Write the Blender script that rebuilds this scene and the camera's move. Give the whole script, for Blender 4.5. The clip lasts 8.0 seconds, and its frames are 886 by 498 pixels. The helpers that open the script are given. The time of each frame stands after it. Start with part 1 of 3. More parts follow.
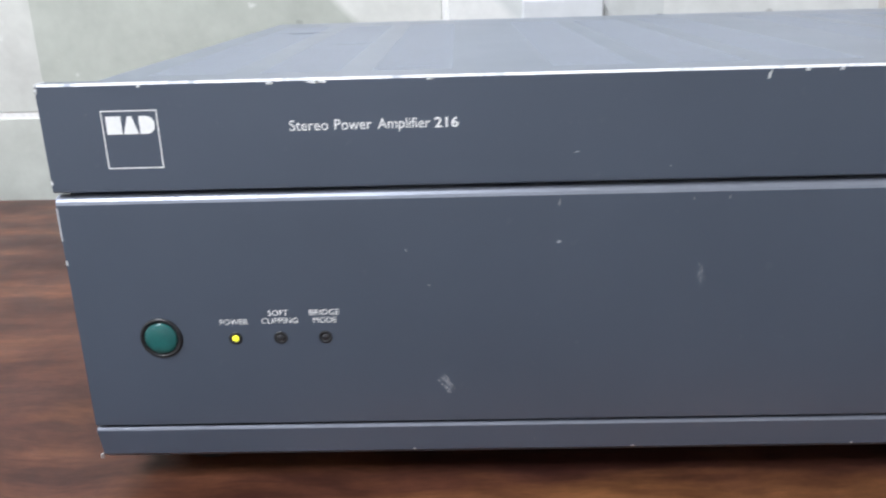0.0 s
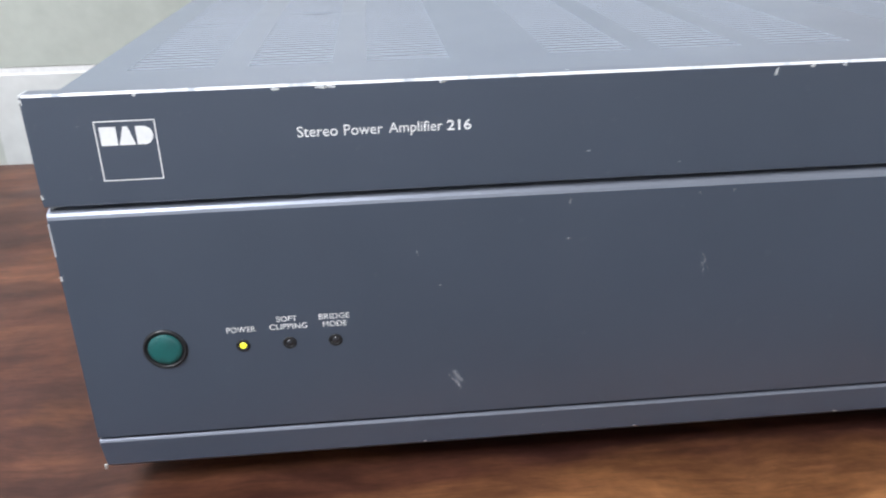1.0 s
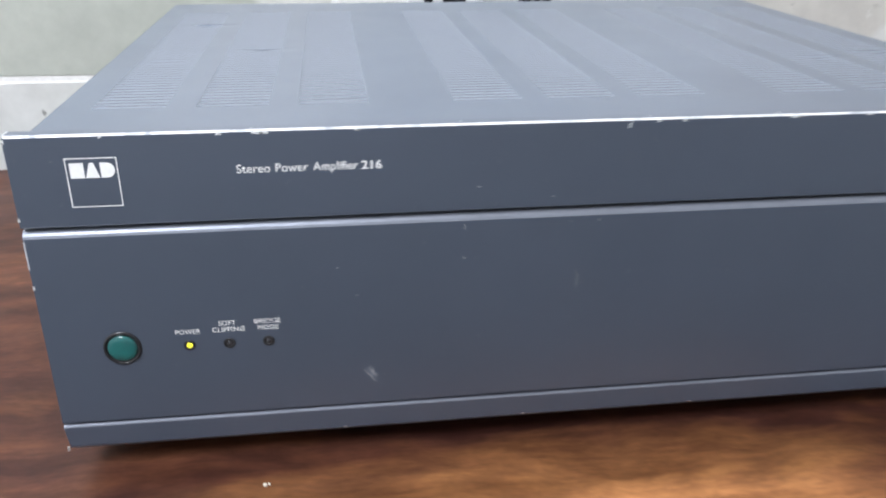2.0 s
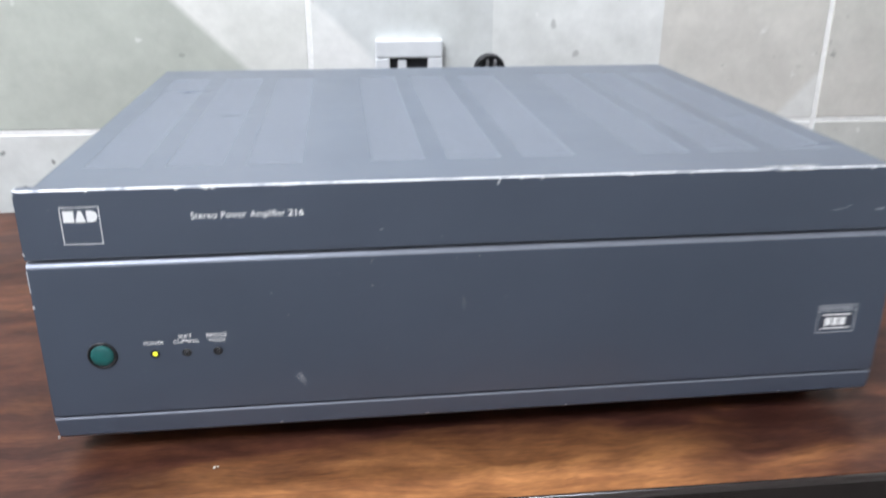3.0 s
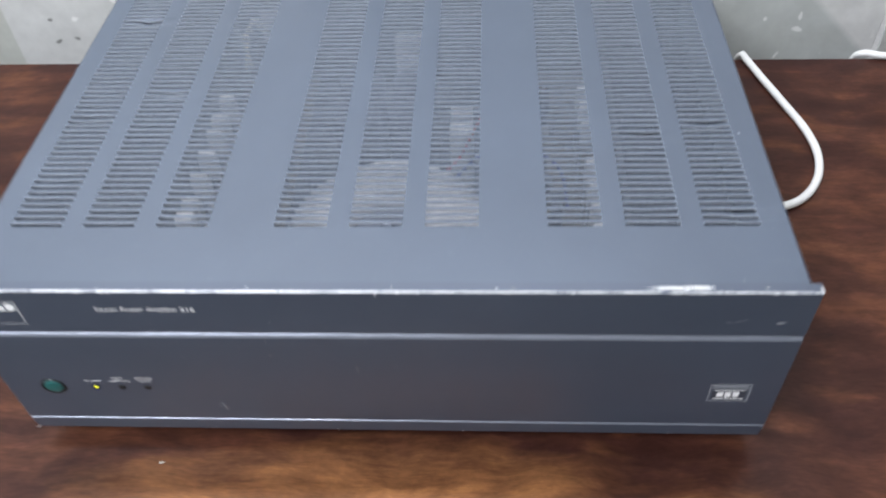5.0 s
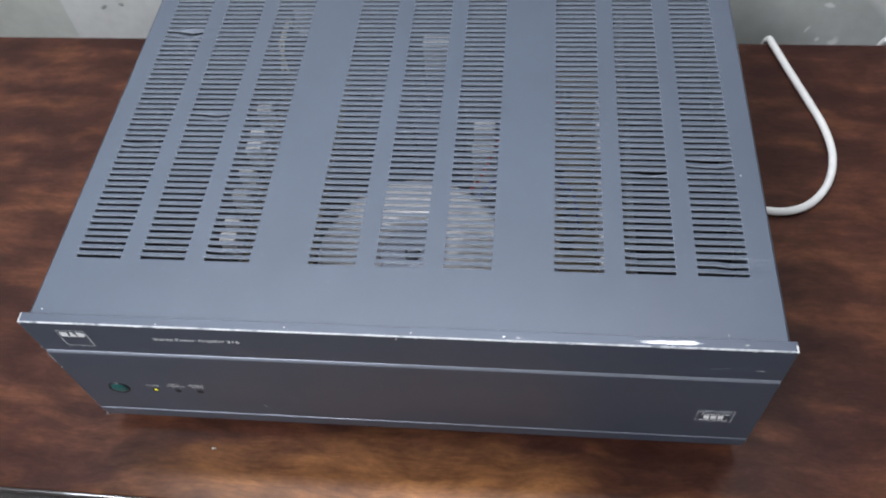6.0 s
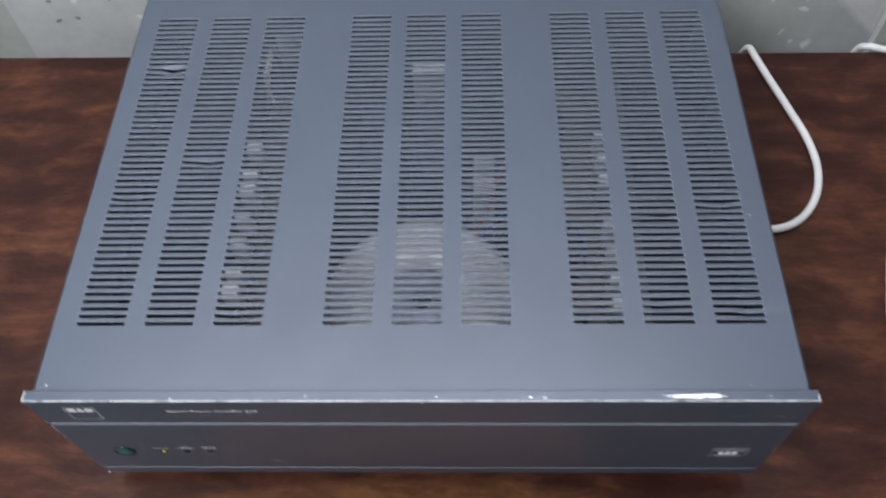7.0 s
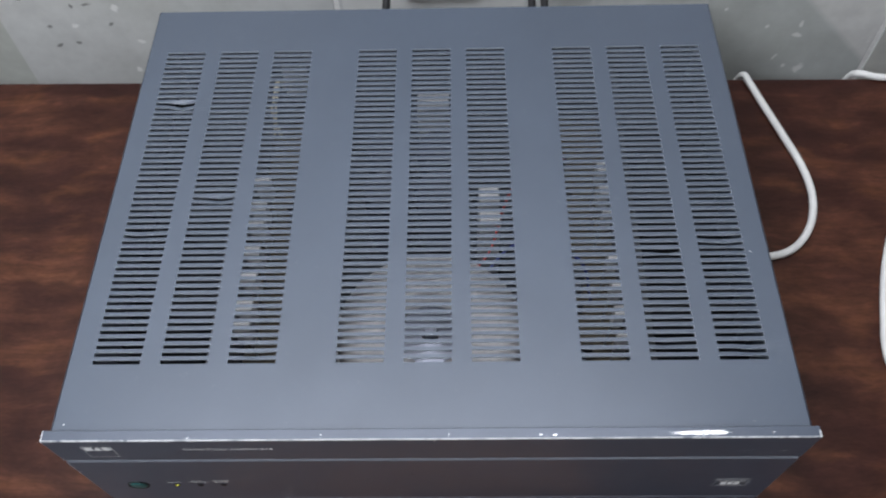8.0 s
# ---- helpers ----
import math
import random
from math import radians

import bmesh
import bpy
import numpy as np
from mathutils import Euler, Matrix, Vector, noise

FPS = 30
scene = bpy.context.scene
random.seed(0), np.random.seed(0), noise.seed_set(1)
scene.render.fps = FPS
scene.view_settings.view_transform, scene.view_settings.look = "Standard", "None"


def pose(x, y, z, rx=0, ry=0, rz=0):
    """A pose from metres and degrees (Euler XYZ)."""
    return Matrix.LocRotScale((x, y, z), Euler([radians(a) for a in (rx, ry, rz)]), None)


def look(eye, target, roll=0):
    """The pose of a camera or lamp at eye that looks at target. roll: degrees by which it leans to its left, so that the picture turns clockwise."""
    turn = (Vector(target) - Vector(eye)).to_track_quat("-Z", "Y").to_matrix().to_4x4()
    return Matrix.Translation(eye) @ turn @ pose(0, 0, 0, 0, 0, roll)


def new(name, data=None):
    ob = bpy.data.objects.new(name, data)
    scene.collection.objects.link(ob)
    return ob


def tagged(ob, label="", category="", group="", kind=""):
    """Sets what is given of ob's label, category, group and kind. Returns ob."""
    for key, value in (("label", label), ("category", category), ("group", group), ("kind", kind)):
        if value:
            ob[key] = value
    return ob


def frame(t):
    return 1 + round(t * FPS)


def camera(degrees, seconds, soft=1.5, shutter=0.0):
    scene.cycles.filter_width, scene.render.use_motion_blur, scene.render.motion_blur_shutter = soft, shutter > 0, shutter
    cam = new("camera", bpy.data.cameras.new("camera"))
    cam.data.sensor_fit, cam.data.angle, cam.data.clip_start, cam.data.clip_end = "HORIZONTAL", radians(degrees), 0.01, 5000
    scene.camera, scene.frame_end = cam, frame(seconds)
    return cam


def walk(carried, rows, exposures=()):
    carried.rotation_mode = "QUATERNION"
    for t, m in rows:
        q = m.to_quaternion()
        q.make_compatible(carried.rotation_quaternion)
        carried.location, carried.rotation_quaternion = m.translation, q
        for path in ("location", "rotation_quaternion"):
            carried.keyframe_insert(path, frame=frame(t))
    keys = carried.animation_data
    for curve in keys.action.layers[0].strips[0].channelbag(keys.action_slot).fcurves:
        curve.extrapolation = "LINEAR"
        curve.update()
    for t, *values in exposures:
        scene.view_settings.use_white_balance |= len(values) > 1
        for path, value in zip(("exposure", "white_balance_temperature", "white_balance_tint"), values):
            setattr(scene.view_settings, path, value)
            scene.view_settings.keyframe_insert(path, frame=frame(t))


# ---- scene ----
cam = camera(56.56, 8.0, soft=2.0, shutter=0.9)

PATH = [
    (0, (-0.0886, -0.2506, 0.1719), (-0.1379, 1.6438, -0.4677), -1.66),
    (0.5, (-0.1087, -0.2463, 0.1783), (-0.0656, 1.6231, -0.5313), -1.46),
    (1, (-0.1171, -0.2396, 0.1944), (0.0224, 1.5830, -0.6170), -1.53),
    (1.5, (-0.1198, -0.2508, 0.2068), (0.1011, 1.5466, -0.6420), 0.07),
    (1.7, (-0.1150, -0.2629, 0.2157), (0.1349, 1.5334, -0.6274), 0.59),
    (2.8, (-0.0792, -0.3583, 0.2409), (0.1564, 1.4859, -0.4962), 0.22),
    (3, (-0.0688, -0.3727, 0.2537), (0.1579, 1.4758, -0.4756), 0.29),
    (3.2, (-0.0589, -0.3903, 0.2613), (0.1369, 1.4721, -0.4408), -0.14),
    (3.5, (-0.0475, -0.4050, 0.2738), (0.1063, 1.4675, -0.4119), -0.87),
    (4, (-0.0109, -0.3880, 0.2762), (0.0014, 1.4420, -0.5306), -2.04),
    (4.3, (0.0194, -0.3437, 0.2936), (-0.0641, 1.4183, -0.6490), -2.46),
    (4.5, (0.0323, -0.3045, 0.3199), (-0.0680, 1.3694, -0.7700), -2.21),
    (4.6, (0.0414, -0.2893, 0.3471), (-0.0794, 1.2964, -0.8657), -2.81),
    (4.7, (0.0500, -0.2781, 0.3765), (-0.0540, 1.2357, -0.9264), -2.65),
    (5.8, (0.0701, -0.2265, 0.5339), (-0.1216, 0.9538, -1.0693), -6.75),
    (6, (0.0756, -0.2152, 0.5394), (-0.1322, 0.9171, -1.0961), -6.92),
    (6.5, (0.0642, -0.1921, 0.5539), (-0.1152, 0.9038, -1.1094), -6.35),
    (7, (0.0317, -0.1666, 0.5659), (-0.0376, 0.8917, -1.1297), -3.58),
    (7.5, (0.0155, -0.1495, 0.5822), (-0.0455, 0.8865, -1.1275), -3.31),
    (8, (0.0183, -0.1528, 0.5873), (-0.0191, 0.9061, -1.1090), -2.32),
]
EXPOSURES = [(0.0, 0.46), (1.5, 0.50), (3.0, 0.46), (3.5, 0.38), (4.0, 0.16), (4.5, 0.28), (5.8, -0.12), (6.5, -0.32), (8.0, -0.53)]
walk(cam, [(t, look(eye, target, roll)) for t, eye, target, roll in PATH], EXPOSURES)

# ---- light ----
world = bpy.data.worlds.new("room_air")
scene.world = world
world.use_nodes = True
world.node_tree.nodes["Background"].inputs[0].default_value = (0.9, 0.95, 1.0, 1)
world.node_tree.nodes["Background"].inputs[1].default_value = 0.2


def area_lamp(name, eye, target, power, sx, sy, colour):
    d = bpy.data.lights.new(name, "AREA")
    d.shape, d.size, d.size_y, d.energy, d.color = "RECTANGLE", sx, sy, power, colour
    ob = new(name, d)
    ob.matrix_world = look(eye, target)
    return ob


# a ceiling panel in front of the table and a tube lamp above it
area_lamp("ceiling_light", (-0.88, -1.02, 1.74), (-0.70, -0.90, 0.0), 46.0, 1.20, 0.14, (0.925, 0.96, 1.05))
area_lamp("tube_light", (-0.12, 0.31, 1.34), (-0.12, 0.26, 0.0), 14.0, 1.20, 0.08, (0.935, 0.96, 1.05))


# ---- materials ----
def material(name):
    m = bpy.data.materials.new(name)
    m.use_nodes = True
    nt = m.node_tree
    return m, nt, nt.nodes["Principled BSDF"]


def node(nt, kind, **kw):
    n = nt.nodes.new(kind)
    for k, v in kw.items():
        if k == "operation":
            n.operation = v
        elif k == "data_type":
            n.data_type = v
        elif k == "blend_type":
            n.blend_type = v
    return n


def noise_tex(nt, vec, scale, detail=4.0, rough=0.55, stretch=None):
    if stretch is not None:
        mp = nt.nodes.new("ShaderNodeMapping")
        mp.inputs["Scale"].default_value = stretch
        nt.links.new(vec, mp.inputs["Vector"])
        vec = mp.outputs["Vector"]
    n = nt.nodes.new("ShaderNodeTexNoise")
    n.inputs["Scale"].default_value = scale
    n.inputs["Detail"].default_value = detail
    n.inputs["Roughness"].default_value = rough
    nt.links.new(vec, n.inputs["Vector"])
    return n.outputs["Fac"]


def ramp(nt, fac, stops, constant=False):
    r = nt.nodes.new("ShaderNodeValToRGB")
    if constant:
        r.color_ramp.interpolation = "CONSTANT"
    e = r.color_ramp.elements
    while len(e) < len(stops):
        e.new(0.5)
    for el, (p, c) in zip(e, stops):
        el.position = p
        el.color = (c, c, c, 1) if isinstance(c, (int, float)) else (*c, 1)
    nt.links.new(fac, r.inputs["Fac"])
    return r.outputs["Color"]


def mix(nt, fac, a, b, mode="MIX"):
    m = nt.nodes.new("ShaderNodeMix")
    m.data_type, m.blend_type = "RGBA", mode
    for sock, v in ((m.inputs[0], fac), (m.inputs[6], a), (m.inputs[7], b)):
        if isinstance(v, (int, float)):
            sock.default_value = v
        elif isinstance(v, tuple):
            sock.default_value = (*v, 1)
        else:
            nt.links.new(v, sock)
    return m.outputs[2]


def maths(nt, op, a, b=0.0, c=None):
    m = nt.nodes.new("ShaderNodeMath")
    m.operation = op
    for i, v in enumerate((a, b) if c is None else (a, b, c)):
        if isinstance(v, (int, float)):
            m.inputs[i].default_value = v
        else:
            nt.links.new(v, m.inputs[i])
    return m.outputs[0]


def bump(nt, bsdf, height, strength, distance):
    b = nt.nodes.new("ShaderNodeBump")
    b.inputs["Strength"].default_value = strength
    b.inputs["Distance"].default_value = distance
    nt.links.new(height, b.inputs["Height"])
    nt.links.new(b.outputs["Normal"], bsdf.inputs["Normal"])


def position(nt):
    return nt.nodes.new("ShaderNodeNewGeometry").outputs["Position"]


def plain(name, colour, rough=0.5, metal=0.0, vary=0.15, scale=60.0, coat=0.0):
    m, nt, b = material(name)
    p = position(nt)
    n = noise_tex(nt, p, scale, 5)
    lo = tuple(c * (1 - vary) for c in colour)
    hi = tuple(min(1, c * (1 + vary)) for c in colour)
    nt.links.new(ramp(nt, n, [(0.3, lo), (0.7, hi)]), b.inputs["Base Color"])
    nt.links.new(ramp(nt, noise_tex(nt, p, scale * 0.4, 3), [(0.3, max(0.02, rough - 0.06)), (0.7, min(1, rough + 0.06))]), b.inputs["Roughness"])
    b.inputs["Metallic"].default_value = metal
    b.inputs["Coat Weight"].default_value = coat
    return m


def paint_material(name, low, high, rough, metal, coat, coat_rough):
    m, nt, b = material(name)
    p = position(nt)
    big = noise_tex(nt, p, 9, 4)
    fine = noise_tex(nt, p, 1800, 2)
    dust = noise_tex(nt, p, 160, 6, 0.7)
    c = ramp(nt, big, [(0.3, low), (0.7, high)])
    c = mix(nt, ramp(nt, dust, [(0.62, 0.0), (0.85, 0.25)]), c, (0.22, 0.23, 0.25))
    nt.links.new(c, b.inputs["Base Color"])
    nt.links.new(ramp(nt, noise_tex(nt, p, 30, 5), [(0.3, rough - 0.04), (0.7, rough + 0.04)]), b.inputs["Roughness"])
    b.inputs["Metallic"].default_value = metal
    b.inputs["Coat Weight"].default_value = coat
    b.inputs["Coat Roughness"].default_value = coat_rough
    bump(nt, b, fine, 0.25, 0.0002)
    return m


def worn_edge_material():
    m, nt, b = material("worn_edge")
    p = position(nt)
    n = noise_tex(nt, p, 55, 6, 0.7, (1, 0.3, 0.3))
    f = ramp(nt, n, [(0.38, 0.0), (0.52, 1.0)])
    nt.links.new(mix(nt, f, (0.26, 0.28, 0.32), (0.82, 0.83, 0.85)), b.inputs["Base Color"])
    nt.links.new(mix(nt, f, (0.35, 0.35, 0.35), (0.28, 0.28, 0.28)), b.inputs["Roughness"])
    nt.links.new(mix(nt, f, (0.2, 0.2, 0.2), (0.25, 0.25, 0.25)), b.inputs["Metallic"])
    return m


def scuff_material():
    m, nt, b = material("hazy_scuff")
    p = position(nt)
    b.inputs["Base Color"].default_value = (0.47, 0.49, 0.53, 1)
    b.inputs["Roughness"].default_value = 0.55
    n = noise_tex(nt, p, 1.0, 4, 0.6, (1500, 400, 420))
    nt.links.new(ramp(nt, n, [(0.36, 0.05), (0.64, 0.80)]), b.inputs["Alpha"])
    return m


def wood_material():
    m, nt, b = material("table_wood")
    p = position(nt)
    warp = noise_tex(nt, p, 5, 3)
    comb = nt.nodes.new("ShaderNodeCombineXYZ")
    sep = nt.nodes.new("ShaderNodeSeparateXYZ")
    nt.links.new(p, sep.inputs[0])
    nt.links.new(sep.outputs[0], comb.inputs[0])
    nt.links.new(maths(nt, "MULTIPLY_ADD", warp, 0.05, sep.outputs[1]), comb.inputs[1])
    nt.links.new(sep.outputs[2], comb.inputs[2])
    q = comb.outputs[0]
    broad = noise_tex(nt, q, 1.0, 4, 0.55, (5, 17, 17))
    cloudy = noise_tex(nt, q, 1.0, 3, 0.55, (17, 42, 40))
    grain = noise_tex(nt, q, 1.0, 4, 0.6, (14, 170, 140))
    pores = noise_tex(nt, q, 1.0, 3, 0.6, (70, 900, 700))
    c = ramp(nt, broad, [(0.30, (0.027, 0.0096, 0.0080)), (0.45, (0.049, 0.0180, 0.0125)), (0.57, (0.079, 0.0295, 0.0178)), (0.70, (0.120, 0.047, 0.025))])
    c = mix(nt, ramp(nt, cloudy, [(0.36, 0.70), (0.56, 0.0)]), c, (0.026, 0.0092, 0.0080))
    c = mix(nt, ramp(nt, cloudy, [(0.55, 0.0), (0.72, 0.55)]), c, (0.128, 0.049, 0.022))
    c = mix(nt, ramp(nt, grain, [(0.40, 0.24), (0.62, 0.0)]), c, (0.022, 0.0085, 0.006))
    # a lighter, yellower patch with a noisy border near the middle of the front edge
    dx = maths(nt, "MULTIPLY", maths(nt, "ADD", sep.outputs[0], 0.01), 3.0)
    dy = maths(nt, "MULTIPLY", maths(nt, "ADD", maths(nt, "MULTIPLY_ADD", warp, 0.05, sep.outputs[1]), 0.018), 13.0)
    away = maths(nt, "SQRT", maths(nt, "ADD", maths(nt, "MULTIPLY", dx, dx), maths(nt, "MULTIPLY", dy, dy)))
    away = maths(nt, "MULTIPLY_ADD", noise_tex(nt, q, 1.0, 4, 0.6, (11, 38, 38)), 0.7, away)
    yellow_patch = mix(nt, ramp(nt, maths(nt, "MULTIPLY_ADD", grain, 0.4, maths(nt, "MULTIPLY", cloudy, 0.6)), [(0.36, 0.0), (0.62, 1.0)]), (0.130, 0.049, 0.019), (0.36, 0.158, 0.056))
    c = mix(nt, ramp(nt, away, [(0.55, 0.80), (1.30, 0.0)]), c, yellow_patch)
    c = mix(nt, ramp(nt, pores, [(0.30, 0.22), (0.48, 0.0)]), c, (0.025, 0.010, 0.006))
    mottle = noise_tex(nt, q, 1.0, 5, 0.65, (30, 62, 60))
    fleck = noise_tex(nt, q, 1.0, 4, 0.65, (150, 420, 400))
    c = mix(nt, 0.65, c, ramp(nt, mottle, [(0.30, 0.80), (0.50, 1.18), (0.70, 1.70)]), "MULTIPLY")
    c = mix(nt, 0.6, c, ramp(nt, fleck, [(0.30, 0.70), (0.70, 1.30)]), "MULTIPLY")
    nt.links.new(c, b.inputs["Base Color"])
    nt.links.new(ramp(nt, noise_tex(nt, p, 18, 5), [(0.3, 0.34), (0.7, 0.46)]), b.inputs["Roughness"])
    b.inputs["Specular IOR Level"].default_value = 0.14
    b.inputs["Coat Weight"].default_value = 0.12
    b.inputs["Coat Roughness"].default_value = 0.20
    bump(nt, b, grain, 0.12, 0.0004)
    return m


def line_side(nt, x, z, a, bpt):
    """Distance from the line through a and bpt, positive on its upper right side."""
    (x0, z0), (x1, z1) = a, bpt
    nx, nz = (z0 - z1), (x1 - x0)
    k = math.hypot(nx, nz)
    nx, nz = nx / k, nz / k
    return maths(nt, "ADD", maths(nt, "MULTIPLY", x, nx), maths(nt, "MULTIPLY_ADD", z, nz, -(nx * x0 + nz * z0)))


def tile_material():
    """Printed cement-look tile: tinted blocks cut by diagonals, cloudy stains, dark pits and pale specks."""
    m, nt, b = material("cement_tile")
    p = position(nt)
    sep = nt.nodes.new("ShaderNodeSeparateXYZ")
    nt.links.new(p, sep.inputs[0])
    x, z = sep.outputs[0], sep.outputs[2]
    fx = maths(nt, "MULTIPLY_ADD", x, 0.5, 0.5)
    g, w, be, gr, wh = (0.50, 0.53, 0.475), (0.82, 0.83, 0.79), (0.70, 0.68, 0.63), (0.72, 0.74, 0.73), (0.84, 0.85, 0.83)

    def at(v):
        return v * 0.5 + 0.5
    upper = ramp(nt, fx, [(0, (0.66, 0.67, 0.63)), (at(-0.465), g), (at(-0.272), g), (at(-0.1000), gr), (at(0.0815), wh), (at(0.2645), be), (at(0.4495), be), (at(0.632), w)], True)
    lower = ramp(nt, fx, [(0, (0.60, 0.62, 0.57)), (at(-0.447), (0.72, 0.73, 0.71)), (at(-0.272), gr), (at(-0.1000), wh), (at(0.0815), gr), (at(0.2645), (0.62, 0.65, 0.63)), (at(0.4495), (0.64, 0.64, 0.60)), (at(0.632), w)], True)

    def half(a, bpt, x0, x1):
        d = line_side(nt, x, z, a, bpt)
        s = nt.nodes.new("ShaderNodeMath")
        s.operation, s.use_clamp = "MULTIPLY_ADD", True
        s.inputs[1].default_value, s.inputs[2].default_value = 140.0, 0.5
        nt.links.new(d, s.inputs[0])
        inside = maths(nt, "MULTIPLY", maths(nt, "GREATER_THAN", x, x0), maths(nt, "LESS_THAN", x, x1))
        return s.outputs[0], inside
    s, i = half((-0.2677, 0.2225), (-0.1637, 0.1190), -0.465, -0.1000)
    upper = mix(nt, maths(nt, "MULTIPLY", s, i), upper, (0.87, 0.87, 0.83))
    s, i = half((-0.0845, 0.1750), (-0.0350, 0.1265), -0.1000, 0.0815)
    upper = mix(nt, maths(nt, "MULTIPLY", maths(nt, "SUBTRACT", 1.0, s), i), upper, (0.92, 0.92, 0.90))
    s, i = half((0.3900, 0.0450), (0.4496, 0.1120), 0.2645, 0.4495)
    upper = mix(nt, maths(nt, "MULTIPLY", maths(nt, "SUBTRACT", 1.0, s), i), upper, (0.82, 0.82, 0.79))
    s, i = half((0.3340, 0.0560), (0.4450, -0.0530), 0.2645, 0.4495)
    lower = mix(nt, maths(nt, "MULTIPLY", s, i), lower, (0.85, 0.85, 0.83))
    c = mix(nt, maths(nt, "GREATER_THAN", maths(nt, "MULTIPLY_ADD", x, 0.003, z), 0.0570), lower, upper)
    cloud = noise_tex(nt, p, 11, 7, 0.62)
    c = mix(nt, 0.75, c, ramp(nt, cloud, [(0.22, 0.73), (0.5, 0.92), (0.78, 1.03)]), "MULTIPLY")
    stain = noise_tex(nt, p, 4.5, 5, 0.6, (1, 1, 1.4))
    c = mix(nt, ramp(nt, stain, [(0.44, 0.0), (0.64, 0.42)]), c, (0.44, 0.46, 0.415))
    mottle = noise_tex(nt, p, 34, 4, 0.6)
    c = mix(nt, 0.5, c, ramp(nt, mottle, [(0.3, 0.86), (0.7, 1.06)]), "MULTIPLY")
    fine = noise_tex(nt, p, 90, 5, 0.6)
    c = mix(nt, 0.25, c, ramp(nt, fine, [(0.3, 0.8), (0.7, 1.08)]), "MULTIPLY")
    patch = noise_tex(nt, p, 7, 2)
    pit = noise_tex(nt, p, 75, 3, 0.5)
    pits = maths(nt, "MULTIPLY", ramp(nt, pit, [(0.67, 0.0), (0.74, 1.0)]), ramp(nt, patch, [(0.57, 0.0), (0.66, 1.0)]))
    c = mix(nt, maths(nt, "MULTIPLY", pits, 0.68), c, (0.16, 0.16, 0.15))
    speck = noise_tex(nt, p, 62, 3, 0.5, (1, 1, 0.7))
    c = mix(nt, ramp(nt, speck, [(0.71, 0.0), (0.78, 0.5)]), c, (0.9, 0.9, 0.88))

    # dark pits and pale chips printed on the tiles: place, half length, half height, lean
    rag = maths(nt, "MULTIPLY", maths(nt, "SUBTRACT", noise_tex(nt, p, 130, 4, 0.6), 0.5), 2.4)

    def spots(places):
        total = None
        for sx, sz, a, h, lean in places:
            u = maths(nt, "ADD", x, -sx)
            v = maths(nt, "ADD", z, -sz)
            u2 = maths(nt, "MULTIPLY", maths(nt, "MULTIPLY_ADD", v, -lean, u), 1 / a)
            v2 = maths(nt, "MULTIPLY", maths(nt, "MULTIPLY_ADD", u, lean, v), 1 / h)
            d = maths(nt, "SQRT", maths(nt, "ADD", maths(nt, "MULTIPLY", u2, u2), maths(nt, "MULTIPLY", v2, v2)))
            one = ramp(nt, maths(nt, "ADD", d, rag), [(0.55, 1.0), (1.15, 0.0)])
            total = one if total is None else maths(nt, "MAXIMUM", total, one)
        return total
    dark = spots([(-0.3500, 0.0296, 0.0060, 0.0030, -0.3), (-0.3660, 0.0275, 0.0022, 0.0032, 0.0), (-0.3333, 0.0036, 0.0042, 0.0024, -0.7), (-0.3977, -0.0246, 0.0055, 0.0024, -0.6), (-0.3766, -0.0216, 0.0030, 0.0025, 0.0), (-0.3980, 0.0010, 0.0030, 0.0022, -0.3), (-0.4129, 0.0374, 0.0045, 0.0030, -0.5)])
    faint = spots([(0.1495, 0.1600, 0.0028, 0.0065, 0.0), (0.1745, 0.1305, 0.0048, 0.0042, -0.4), (0.2170, 0.1887, 0.0028, 0.0050, 0.0), (-0.2264, 0.1330, 0.0030, 0.0022, 0.0)])
    c = mix(nt, maths(nt, "MULTIPLY", dark, 0.72), c, (0.13, 0.13, 0.12))
    c = mix(nt, maths(nt, "MULTIPLY", faint, 0.38), c, (0.16, 0.16, 0.15))
    pale = spots([(0.2853, 0.0164, 0.0030, 0.0030, 0.0), (0.3527, -0.0479, 0.0024, 0.0052, 0.5), (0.3661, -0.0179, 0.0060, 0.0032, 0.3), (0.3832, -0.0648, 0.0062, 0.0078, 0.5), (0.3660, -0.0610, 0.0030, 0.0030, 0.0), (0.3327, -0.0062, 0.0022, 0.0034, 0.0), (0.3660, -0.0040, 0.0022, 0.0050, 0.0), (-0.3254, -0.0610, 0.0035, 0.0038, 0.0), (-0.3702, 0.0017, 0.0050, 0.0040, 0.0), (-0.3230, 0.0260, 0.0045, 0.0055, 0.0), (-0.3100, -0.0200, 0.0060, 0.0030, 0.3), (0.0150, 0.1950, 0.0035, 0.0100, 0.0), (-0.0130, 0.2080, 0.0050, 0.0060, 0.0)])
    c = mix(nt, maths(nt, "MULTIPLY", pale, 0.78), c, (0.92, 0.92, 0.90))
    nt.links.new(c, b.inputs["Base Color"])
    nt.links.new(ramp(nt, fine, [(0.3, 0.42), (0.7, 0.58)]), b.inputs["Roughness"])
    bump(nt, b, cloud, 0.15, 0.001)
    return m


